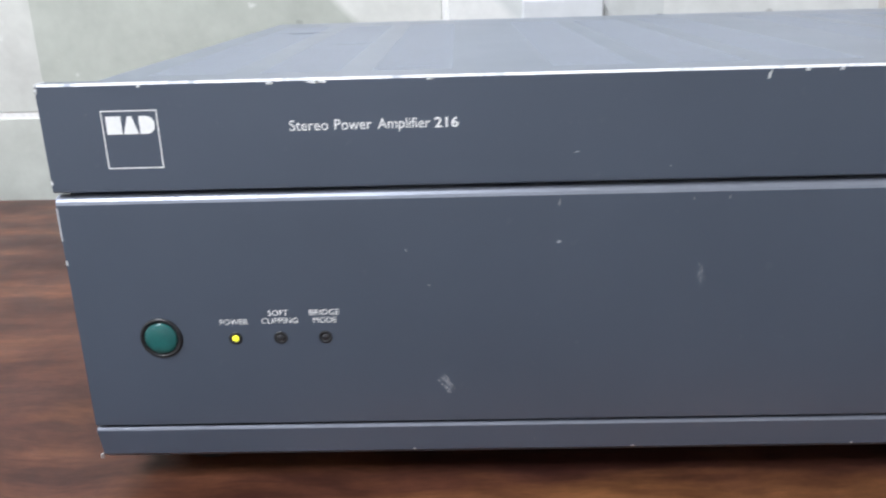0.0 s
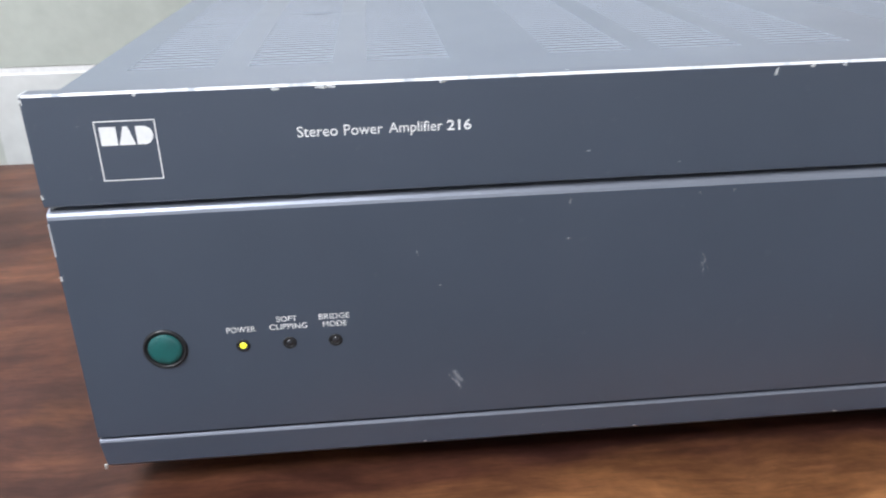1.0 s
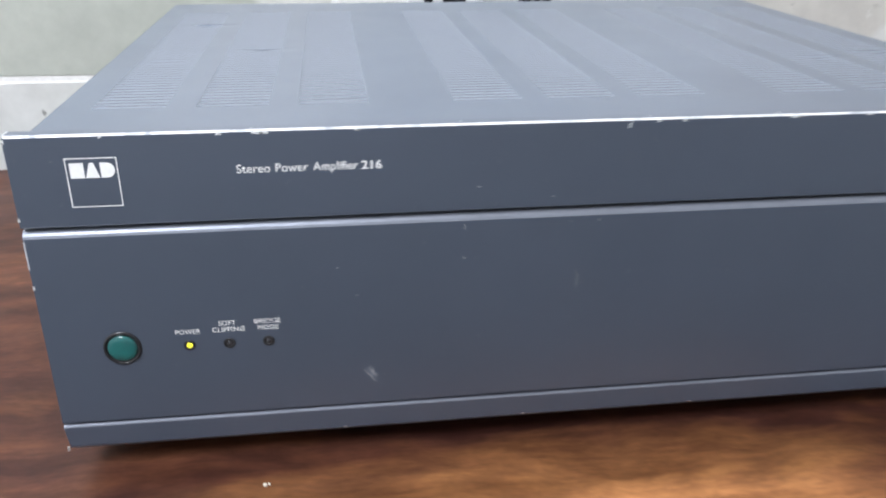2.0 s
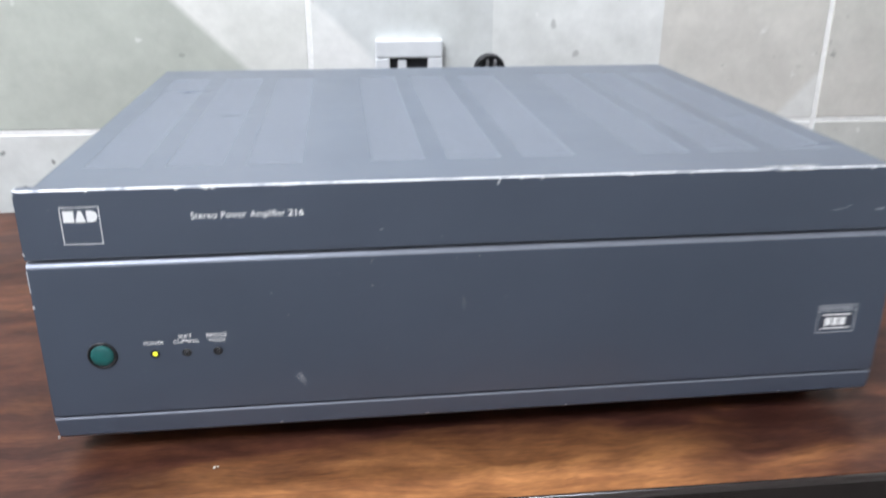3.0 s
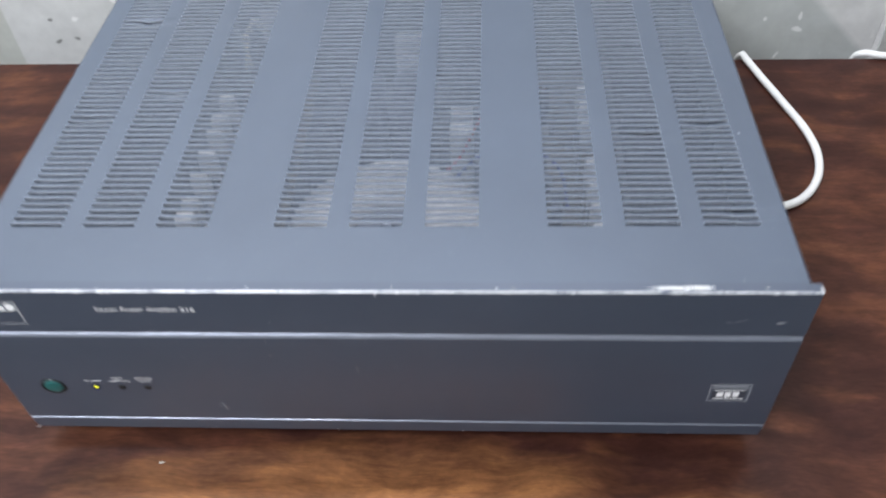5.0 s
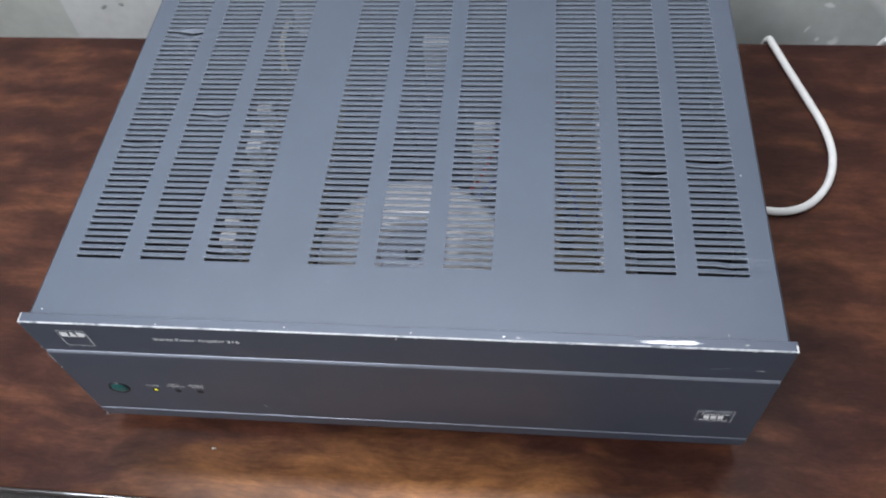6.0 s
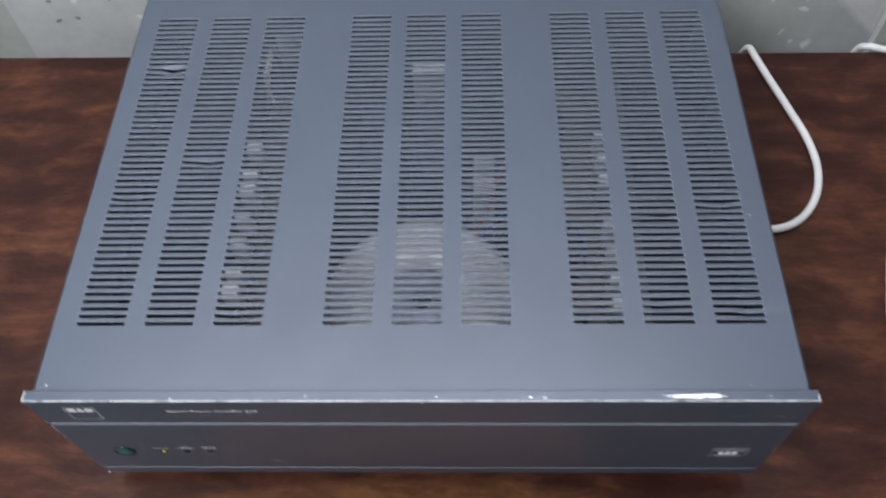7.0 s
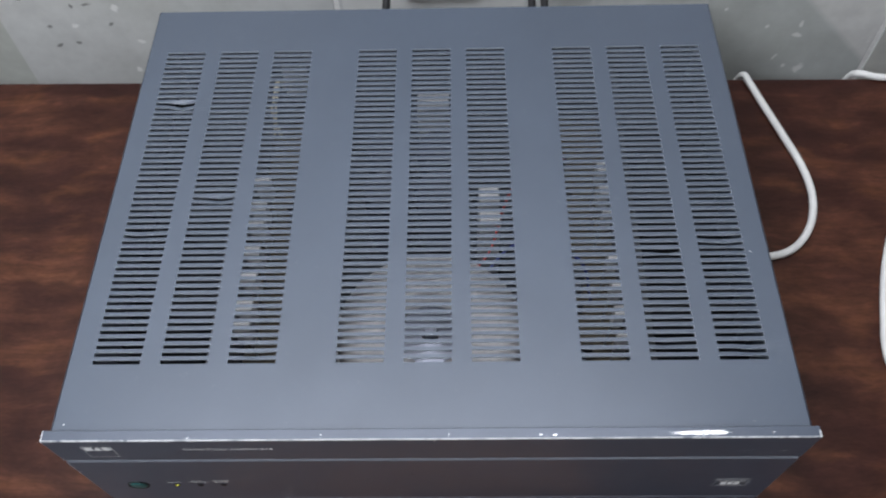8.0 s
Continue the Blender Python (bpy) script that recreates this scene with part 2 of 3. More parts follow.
PAINT = paint_material("grey_paint", (0.065, 0.083, 0.119), (0.076, 0.096, 0.137), 0.48, 0.40, 0.8, 0.34)
COVER_PAINT = paint_material("grey_cover_paint", (0.066, 0.088, 0.126), (0.076, 0.101, 0.144), 0.58, 0.30, 1.0, 0.36)
WORN = worn_edge_material()
# the ledge's lamp highlight put into the colour: front paint made paler
LEDGE_GLINT = plain("ledge_painted_glint", (0.25, 0.27, 0.32), 0.38, 0.5, 0.03, 60)
# dimmer painted highlight for the rail; also the grey of clamp washer and bolt
RAIL_GLINT_WASHER = plain("rail_glint_and_washer", (0.20, 0.215, 0.26), 0.36, 0.5, 0.04, 60)
CUT = plain("cut_steel_edge", (0.47, 0.51, 0.58), 0.50, 0.0, 0.03, 60)
BARE = plain("bare_aluminium", (0.80, 0.81, 0.82), 0.30, 0.7, 0.1, 300)
SCUFF = scuff_material()
PRINT = plain("white_print", (0.88, 0.88, 0.88), 0.5, 0.0, 0.05, 500)
PRINT_GREY = plain("grey_print", (0.45, 0.47, 0.50), 0.5, 0.0, 0.1, 500)
PRINT_DARK = plain("dark_print", (0.055, 0.062, 0.082), 0.45, 0.0, 0.1, 500)
BLACK = plain("black_plastic", (0.012, 0.012, 0.014), 0.35, 0.0, 0.2, 200)
EDGE = plain("dark_edge_varnish", (0.016, 0.012, 0.011), 0.20, 0.0, 0.2, 60, 0.6)
RUBBER = plain("black_rubber", (0.015, 0.015, 0.016), 0.7, 0.0, 0.2, 200)
DARK_METAL = plain("dark_steel", (0.035, 0.036, 0.040), 0.5, 0.5, 0.25, 80)
STEEL = plain("zinc_steel", (0.45, 0.45, 0.46), 0.35, 0.9, 0.15, 80)
TEAL = plain("teal_plastic", (0.010, 0.105, 0.100), 0.32, 0.0, 0.15, 300, 0.3)
LED_OFF = plain("smoked_lens", (0.03, 0.03, 0.035), 0.15, 0.0, 0.1, 300, 0.5)
WIND = plain("film_wrapped_winding", (0.58, 0.565, 0.56), 0.26, 0.0, 0.15, 240, 0.6)
PCB = plain("brown_board", (0.10, 0.075, 0.04), 0.5, 0.0, 0.25, 120)
CERAMIC = plain("white_ceramic", (0.62, 0.61, 0.60), 0.55, 0.0, 0.08, 200)
CAN = plain("dark_sleeve", (0.02, 0.022, 0.04), 0.35, 0.0, 0.2, 100)
WIRE_RED = plain("red_wire", (0.35, 0.03, 0.02), 0.45, 0.0, 0.1, 200)
WIRE_BLUE = plain("blue_wire", (0.03, 0.05, 0.25), 0.45, 0.0, 0.1, 200)
WIRE_PALE = plain("pale_wire", (0.65, 0.58, 0.42), 0.45, 0.0, 0.1, 200)
WHITE_CABLE = plain("white_cable", (0.80, 0.80, 0.78), 0.45, 0.0, 0.06, 90)
WHITE_PLASTIC = plain("outlet_plastic", (0.70, 0.72, 0.74), 0.4, 0.0, 0.05, 60)
WOOD = wood_material()
TILE = tile_material()
GROUT = plain("white_grout", (0.92, 0.92, 0.90), 0.8, 0.0, 0.08, 250)
PLASTER = plain("white_plaster", (0.78, 0.78, 0.76), 0.8, 0.0, 0.05, 12)
FLOOR = plain("dark_floor_tile", (0.075, 0.07, 0.066), 0.4, 0.0, 0.15, 14)
CRUMB = plain("pale_crumb", (0.75, 0.70, 0.60), 0.8, 0.0, 0.1, 500)


def led_material():
    m, nt, b = material("lit_yellow_lens")
    b.inputs["Base Color"].default_value = (0.85, 0.8, 0.05, 1)
    b.inputs["Emission Color"].default_value = (0.80, 0.82, 0.04, 1)
    b.inputs["Emission Strength"].default_value = 0.7
    b.inputs["Roughness"].default_value = 0.25
    return m


LED_ON = led_material()


# ---- mesh helpers ----
def part(name, bm, mat, parent=None, label="", smooth=False):
    me = bpy.data.meshes.new(name)
    bm.normal_update()
    bm.to_mesh(me)
    bm.free()
    for mm in (mat if isinstance(mat, (list, tuple)) else [mat]):
        me.materials.append(mm)
    if smooth:
        for f in me.polygons:
            f.use_smooth = True
    ob = new(name, me)
    ob.parent = parent
    if label:
        tagged(ob, label)
    return ob


def empty(name, x=0, y=0, z=0):
    e = new(name)
    e.empty_display_size = 0.02
    e.matrix_world = pose(x, y, z)
    return e


def box(x0, x1, y0, y1, z0, z1, bevel=0.0, segs=2, bm=None):
    own = bm or bmesh.new()
    r = bmesh.ops.create_cube(own, size=1, matrix=Matrix.LocRotScale(((x0 + x1) / 2, (y0 + y1) / 2, (z0 + z1) / 2), None, (x1 - x0, y1 - y0, z1 - z0)))
    if bevel:
        es = list({e for v in r["verts"] for e in v.link_edges})
        bmesh.ops.bevel(own, geom=es, offset=bevel, segments=segs, affect="EDGES", profile=0.5)
    return own


def lathe(profile, segs=32, m=None, bm=None):
    """Turns (r, h) points round the z axis."""
    own = bm or bmesh.new()
    m = m or Matrix()
    rings = []
    for r, h in profile:
        if r < 1e-7:
            rings.append([own.verts.new(m @ Vector((0, 0, h)))])
        else:
            rings.append([own.verts.new(m @ Vector((r * math.cos(2 * math.pi * i / segs), r * math.sin(2 * math.pi * i / segs), h))) for i in range(segs)])
    for a, b in zip(rings, rings[1:]):
        for i in range(segs):
            j = (i + 1) % segs
            va = [a[0]] if len(a) == 1 else [a[i], a[j]]
            vb = [b[0]] if len(b) == 1 else [b[j], b[i]]
            if len(va) + len(vb) > 2:
                own.faces.new(va + vb)
    return own


def tube(points, radius, segs=10, bm=None, steps=8):
    """A round cord along a smooth curve through the points."""
    own = bm or bmesh.new()
    p = [Vector(v) for v in points]
    p = [p[0] * 2 - p[1]] + p + [p[-1] * 2 - p[-2]]
    line = []
    for i in range(1, len(p) - 2):
        for s in range(steps):
            t = s / steps
            a, b, c, d = p[i - 1], p[i], p[i + 1], p[i + 2]
            line.append(0.5 * ((2 * b) + (c - a) * t + (2 * a - 5 * b + 4 * c - d) * t * t + (3 * b - a - 3 * c + d) * t ** 3))
    line.append(p[-2])
    side = Vector((0, 0, 1))
    rings = []
    for i, v in enumerate(line):
        d = (line[min(i + 1, len(line) - 1)] - line[max(i - 1, 0)]).normalized()
        u = d.cross(side)
        if u.length < 1e-4:
            u = d.cross(Vector((1, 0, 0)))
        u.normalize()
        w = u.cross(d).normalized()
        side = w
        rings.append([own.verts.new(v + (u * math.cos(2 * math.pi * k / segs) + w * math.sin(2 * math.pi * k / segs)) * radius) for k in range(segs)])
    for a, b in zip(rings, rings[1:]):
        for k in range(segs):
            own.faces.new((a[k], a[(k + 1) % segs], b[(k + 1) % segs], b[k]))
    own.faces.new(rings[0][::-1])
    own.faces.new(rings[-1])
    return own


def extrusion(section, x0, x1, inset=None, worn=()):
    """A bar along x with the (y, z) section; worn: edges of the section that get the second material, real wear on the
    upper panel, painted glints below.
    """
    bm = bmesh.new()
    n = len(section)
    ins = inset or [0.0] * n
    a = [bm.verts.new((x0 + d, y, z)) for d, (y, z) in zip(ins, section)]
    b = [bm.verts.new((x1 - d, y, z)) for d, (y, z) in zip(ins, section)]
    for i in range(n):
        j = (i + 1) % n
        f = bm.faces.new((a[i], a[j], b[j], b[i]))
        f.material_index = 1 if i in worn else 0
    bm.faces.new(a[::-1])
    bm.faces.new(b)
    bmesh.ops.recalc_face_normals(bm, faces=bm.faces)
    return bm


def lettering(body, x0, x1, z0, z1, y, bold=0.0):
    """Flat printed words that fill the given width and height on a plane facing the room."""
    cu = bpy.data.curves.new("letters", "FONT")
    cu.body, cu.size, cu.offset, cu.resolution_u = body, 1.0, bold, 3
    tmp = new("letters", cu)
    bpy.context.view_layer.update()
    me = bpy.data.meshes.new_from_object(tmp.evaluated_get(bpy.context.evaluated_depsgraph_get()))
    bpy.data.objects.remove(tmp)
    bpy.data.curves.remove(cu)
    bm = bmesh.new()
    bm.from_mesh(me)
    bpy.data.meshes.remove(me)
    xs, ys = [v.co.x for v in bm.verts], [v.co.y for v in bm.verts]
    ax, bx, ay, by = min(xs), max(xs), min(ys), max(ys)
    for v in bm.verts:
        v.co = Vector((x0 + (v.co.x - ax) / (bx - ax) * (x1 - x0), y, z0 + (v.co.y - ay) / (by - ay) * (z1 - z0)))
    return bm


def flat_shape(points, y, bm=None):
    """A flat printed shape on a plane facing the room, from (x, z) corners."""
    own = bm or bmesh.new()
    own.faces.new([own.verts.new((x, y, z)) for x, z in points])
    bmesh.ops.recalc_face_normals(own, faces=own.faces)
    return own


def flat_rect(x0, x1, z0, z1, y, bm=None):
    return flat_shape([(x0, z0), (x1, z0), (x1, z1), (x0, z1)], y, bm)


def ragged(rng, cx, cz, w, h, lean=0.0, n=11):
    pts = []
    for i in range(n):
        a = 2 * math.pi * i / n
        k = rng.uniform(0.55, 1.0)
        u, v = math.cos(a) * w / 2 * k, math.sin(a) * h / 2 * k
        pts.append((cx + u + lean * v, cz + v))
    return pts


# ---- the room ----
WALL_Y, TABLE_BACK, TABLE_FRONT = 0.4825, 0.4045, -0.0590
# wall and table stand at a slight angle to the amplifier
SKEW = Matrix.Translation((0, WALL_Y, 0)) @ Matrix.Rotation(-0.0112, 4, "Z") @ Matrix.Translation((0, -WALL_Y, 0))
FLOOR_Z, CEIL_Z = -0.74, 1.80
XL, XR, YF = -1.75, 1.85, -2.45


def room():
    tagged(part("floor", box(XL, XR, YF, WALL_Y + 0.01, FLOOR_Z - 0.1, FLOOR_Z), FLOOR), "dark tiled floor under the wooden table", "floor", kind="structure")
    tagged(part("ceiling", box(XL, XR, YF, WALL_Y + 0.01, CEIL_Z, CEIL_Z + 0.1), PLASTER), "white painted ceiling", "ceiling", kind="structure")
    back = tagged(part("wall_back", box(XL, XR, WALL_Y + 0.0008, WALL_Y + 0.14, FLOOR_Z, CEIL_Z), GROUT), "wall of cement-look tiles with white joints", "wall", kind="structure")
    tagged(part("wall_left", box(XL - 0.1, XL, YF, WALL_Y, FLOOR_Z, CEIL_Z), PLASTER), "plain white plastered wall", "wall", kind="structure")
    tagged(part("wall_right", box(XR, XR + 0.1, YF, WALL_Y, FLOOR_Z, CEIL_Z), PLASTER), "plain white plastered wall", "wall", kind="structure")
    tagged(part("wall_front", box(XL, XR, YF - 0.1, YF, FLOOR_Z, CEIL_Z), PLASTER), "plain white plastered wall", "wall", kind="structure")
    back.matrix_world = SKEW
    # tiles: joints at x = -0.100 + n * 0.5495 and z = 0.057 + n * 0.2748
    tw, th, gap = 0.5495, 0.2748, 0.0044
    bm = box(gap / 2, tw - gap / 2, 0, 0.012, gap / 2, th - gap / 2, 0.0012, 1)
    for v in bm.verts:
        v.co.z -= 0.003 * v.co.x
    proto = part("tile", bm, TILE, back)
    first = True
    for r in range(-3, 7):
        for c in range(-3, 4):
            x, z = -0.1000 + c * tw, 0.057 + r * th
            if x < XL or x + tw > XR + 0.2 or z < FLOOR_Z - 0.2 or z > CEIL_Z:
                continue
            if first:
                ob, first = proto, False
            else:
                ob = new("tile", proto.data)
                ob.parent = back
            ob.location = (x, WALL_Y, z - 0.003 * x)


def table():
    t = tagged(empty("wooden_table", 0, 0.17, FLOOR_Z), "dark reddish-brown varnished wooden table against a tiled wall", "table")
    t.matrix_world = Matrix.Rotation(-0.0115, 4, "Z")
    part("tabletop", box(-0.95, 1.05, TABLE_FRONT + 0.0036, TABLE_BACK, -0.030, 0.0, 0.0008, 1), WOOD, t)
    # bullnose strip along the front
    sec = [(0.0035, -0.0302)] + [(0.0030 - 0.0030 * math.sin(math.pi * i / 12), -0.0272 - 0.0030 * math.cos(math.pi * i / 12)) for i in range(6)]
    sec += [(0.0030 - 0.0030 * math.cos(math.pi * i / 16), -0.0034 + 0.0030 * math.sin(math.pi * i / 16)) for i in range(9)] + [(0.0035, -0.0004)]
    bm = bmesh.new()
    ends = [[bm.verts.new((x, TABLE_FRONT + y, z)) for y, z in sec] for x in (-0.9495, 1.0495)]
    for i in range(len(sec)):
        k = (i + 1) % len(sec)
        bm.faces.new((ends[0][i], ends[1][i], ends[1][k], ends[0][k]))
    for e in ends:
        bm.faces.new(e)
    bmesh.ops.recalc_face_normals(bm, faces=bm.faces)
    part("edge_band", bm, EDGE, t, "glossy dark rounded strip along the table edge")
    part("apron", box(-0.90, 1.00, TABLE_FRONT + 0.03, TABLE_FRONT + 0.05, -0.11, -0.0305), WOOD, t)
    part("apron", box(-0.90, 1.00, TABLE_BACK - 0.05, TABLE_BACK - 0.03, -0.11, -0.0305), WOOD, t)
    for x in (-0.92, 0.97):
        for y in (TABLE_FRONT + 0.01, TABLE_BACK - 0.06):
            part("leg", box(x, x + 0.05, y, y + 0.05, FLOOR_Z, -0.0305, 0.003, 1), WOOD, t)


room()
table()


# ---- the amplifier ----
HALF, BODY = 0.2180, 0.2146
FACE_TOP, COVER_TOP, BASE = 0.1425, 0.1390, 0.0119
BODY_BACK = 0.3500


def slotted_cover(parent):
    """Sheet steel cover: top pierced by nine columns of 52 narrow slots, sides folded down."""
    t = 0.00125
    cols = []
    for g in (-0.1460, -0.0005, 0.1453):
        for c in (-0.0405, 0.0, 0.0405):
            cols.append((g + c - 0.0143, g + c + 0.0143))
    pitch, y_first, wide = 0.00499, 0.0484, 0.0028
    rows = [(y_first + i * pitch, y_first + i * pitch + wide) for i in range(52)]
    xs = sorted([-BODY, BODY] + [v for a, b in cols for v in (a, (a * 2 + b) / 3, (a + b * 2) / 3, b)])
    ys = sorted([0.0068, BODY_BACK] + [v for r in rows for v in r])
    zt, zb = COVER_TOP, COVER_TOP - t
    # bars that have been knocked in: place and depth
    dents = ((-0.1815, 0.2525, 0.0017), (-0.1425, 0.1695, 0.0012), (-0.1060, 0.0560, 0.0006), (0.1870, 0.1315, 0.0012), (0.1500, 0.1210, 0.0010), (0.1940, 0.0560, 0.0009), (0.1430, 0.0610, 0.0006), (-0.1890, 0.1410, 0.0007))
    verts, faces, index, cut = [], [], {}, []

    def v(i, j, top):
        key = (i, j, top)
        if key not in index:
            index[key] = len(verts)
            x, y = xs[i], ys[j]
            down = sum(d * max(0.0, 1 - abs(x - dx) / 0.012) * max(0.0, 1 - (abs(y - dy) / 0.0055) ** 2) for dx, dy, d in dents)
            verts.append((x, y + down * 0.9 * (1 if round(y * 1e4) % 2 else -1), (zt if top else zb) - down))
        return index[key]

    def is_hole(i, j):
        if not (0 <= i < len(xs) - 1 and 0 <= j < len(ys) - 1):
            return False
        mx, my = (xs[i] + xs[i + 1]) / 2, (ys[j] + ys[j + 1]) / 2
        return any(a < mx < b for a, b in cols) and any(a < my < b for a, b in rows)
    for i in range(len(xs) - 1):
        for j in range(len(ys) - 1):
            if not is_hole(i, j):
                faces.append((v(i, j, 1), v(i + 1, j, 1), v(i + 1, j + 1, 1), v(i, j + 1, 1)))
                faces.append((v(i, j, 0), v(i, j + 1, 0), v(i + 1, j + 1, 0), v(i + 1, j, 0)))
                continue
            for ni, nj, p, q in ((i, j - 1, (i, j), (i + 1, j)), (i + 1, j, (i + 1, j), (i + 1, j + 1)), (i, j + 1, (i + 1, j + 1), (i, j + 1)), (i - 1, j, (i, j + 1), (i, j))):
                if not is_hole(ni, nj):
                    cut.append(len(faces))
                    faces.append((v(*p, 1), v(*p, 0), v(*q, 0), v(*q, 1)))
    me = bpy.data.meshes.new("top_cover")
    me.from_pydata(verts, [], faces)
    me.materials.append(COVER_PAINT)
    me.materials.append(CUT)
    for f in cut:
        me.polygons[f].material_index = 1
    me.update()
    ob = new("top_cover", me)
    ob.parent = parent
    tagged(ob, "slotted grey sheet-metal top cover")
    rng = random.Random(9)
    for x, y, w in ((-0.2085, 0.0110, 0.0014), (0.2035, 0.1230, 0.0012), (0.1840, 0.0105, 0.0010)):
        bm = bmesh.new()
        bm.faces.new([bm.verts.new((px, y + pz, COVER_TOP + 0.00012)) for px, pz in ragged(rng, x, 0, w, w)])
        part("chip", bm, BARE, ob, "tiny bare nick in the paint")
    for s in (-1, 1):
        # folded side with a small radius at the top
        sec = [(BODY, COVER_TOP - 0.0013), (BODY + 0.0004, COVER_TOP - 0.0002), (BODY + 0.0012, COVER_TOP - 0.0010), (BODY + 0.0014, COVER_TOP - 0.0025), (BODY + 0.0014, 0.016), (BODY, 0.016)]
        bm = bmesh.new()
        a = [bm.verts.new((s * x, 0.0068, z)) for x, z in sec]
        b = [bm.verts.new((s * x, BODY_BACK, z)) for x, z in sec]
        for i in range(len(sec)):
            j = (i + 1) % len(sec)
            bm.faces.new((a[i], a[j], b[j], b[i]))
        bm.faces.new(a)
        bm.faces.new(b)
        bmesh.ops.recalc_face_normals(bm, faces=bm.faces)
        part("cover_side", bm, PAINT, parent)


def front(parent):
    rng = random.Random(4)
    upper = part("upper_panel", extrusion([(0, 0.1091), (0, FACE_TOP - 0.0007), (0.0007, FACE_TOP), (0.0062, FACE_TOP), (0.0066, FACE_TOP - 0.0005), (0.0066, 0.1085), (0.0006, 0.1085)], -HALF, HALF, worn=(1,)), [PAINT, WORN], parent)
    # paler second material on the rounded edges paints the lamp's bright line
    lower = part("lower_panel", extrusion([(0, 0.0250), (0, 0.1044), (0.0003, 0.1054), (0.0009, 0.1063), (0.0018, 0.1069), (0.0032, 0.1072), (0.0066, 0.1072), (0.0066, 0.0246), (0.0006, 0.0246)], -HALF, HALF, worn=(1, 2, 3, 4)), [PAINT, LEDGE_GLINT], parent)
    rail = part("bottom_rail", extrusion([(0.0014, BASE), (0, BASE + 0.0016), (0, 0.0226), (0.0003, 0.0232), (0.0009, 0.0236), (0.0066, 0.0239), (0.0066, BASE)], -HALF, HALF, [0.0030, 0.0012, 0, 0, 0, 0, 0.0030], worn=(2, 3)), [PAINT, RAIL_GLINT_WASHER], parent)
    part("front_carrier", box(-0.2150, 0.2150, 0.0067, 0.0085, 0.014, 0.1385), DARK_METAL, parent)
    # worn metal along the top edge of the front
    for x, w, h in ((-0.186, 0.0016, 0.0010), (-0.146, 0.0030, 0.0012), (-0.132, 0.0075, 0.0012), (-0.0975, 0.0026, 0.0010), (0.0038, 0.0014, 0.0036), (0.0150, 0.0024, 0.0011), (0.0250, 0.0022, 0.0012), (0.0700, 0.0070, 0.0009), (0.1000, 0.0030, 0.0009), (0.1540, 0.0340, 0.0008), (0.1960, 0.0040, 0.0010)):
        part("chip", flat_shape(ragged(rng, x, FACE_TOP - 0.0006 - h / 2, w, h, 0.25), -0.00012), BARE, upper, "bare metal chip in the paint")
    bm = bmesh.new()
    pts = ragged(rng, 0.1535, 0, 0.044, 0.0030, 0, 26)
    bm.faces.new([bm.verts.new((x, 0.0030 + z, FACE_TOP + 0.00012)) for x, z in pts])
    part("chip", bm, BARE, upper, "long bright worn patch on the top edge")
    for x, y in ((0.063, 0.0024), (0.071, 0.0020), (0.012, 0.0026), (0.192, 0.003), (-0.06, 0.003), (-0.135, 0.0016)):
        bm = bmesh.new()
        bm.faces.new([bm.verts.new((px, y + pz, FACE_TOP + 0.00012)) for px, pz in ragged(rng, x, 0, rng.uniform(0.0012, 0.003), 0.0010)])
        part("chip", bm, BARE, upper, "bare metal chip in the paint")
    # scuffs and nicks on the faces
    for x, z, w, h, lean, par in ((-0.0957, 0.0392, 0.0048, 0.0082, -0.55, lower), (-0.0948, 0.0400, 0.0026, 0.0060, -0.7, lower), (-0.0120, 0.0770, 0.0028, 0.0095, -0.25, lower),
                                  (-0.0580, 0.1019, 0.0011, 0.0030, 0.2, lower), (-0.0048, 0.1026, 0.0009, 0.0018, 0.1, lower), (-0.0160, 0.1024, 0.0010, 0.0012, 0.1, lower), (-0.0580, 0.0890, 0.0020, 0.0014, 0.0, lower), (-0.1070, 0.0870, 0.0008, 0.0022, -0.3, lower), (-0.1000, 0.0750, 0.0009, 0.0009, 0, lower),
                                  (-0.0530, 0.1180, 0.0022, 0.0008, 0.3, upper), (-0.0240, 0.1130, 0.0009, 0.0009, 0, upper), (-0.2035, 0.1330, 0.0008, 0.0008, 0, upper), (0.2040, 0.1196, 0.0060, 0.0012, 0.6, upper), (-0.0650, 0.0170, 0.0010, 0.0008, 0, rail)):
        bm = bmesh.new()
        if max(w, h) > 0.004:
            for k in range(14):
                u, v = rng.gauss(0, w * 0.22), rng.gauss(0, h * 0.20)
                flat_shape(ragged(rng, x + u + lean * v, z + v, w * rng.uniform(0.05, 0.16), h * rng.uniform(0.15, 0.5), lean + rng.gauss(0, 0.15), 7), -0.00012 - 0.000004 * k, bm)
        else:
            flat_shape(ragged(rng, x, z, w, h, lean), -0.00012, bm)
        part("scuff", bm, SCUFF, par, "pale scuff in the grey paint")
    # a curved scratch near the end of the upper panel
    bm = bmesh.new()
    line = [(0.1768 + 0.0108 * i / 8, 0.1196 + 0.0024 * (i / 8) ** 2) for i in range(9)]
    up = [bm.verts.new((x, -0.00012, z + 0.00012)) for x, z in line]
    dn = [bm.verts.new((x, -0.00012, z - 0.00012)) for x, z in line]
    for i in range(8):
        bm.faces.new((dn[i], dn[i + 1], up[i + 1], up[i]))
    part("scuff", bm, PRINT_GREY, upper, "curved pale scratch in the grey paint")
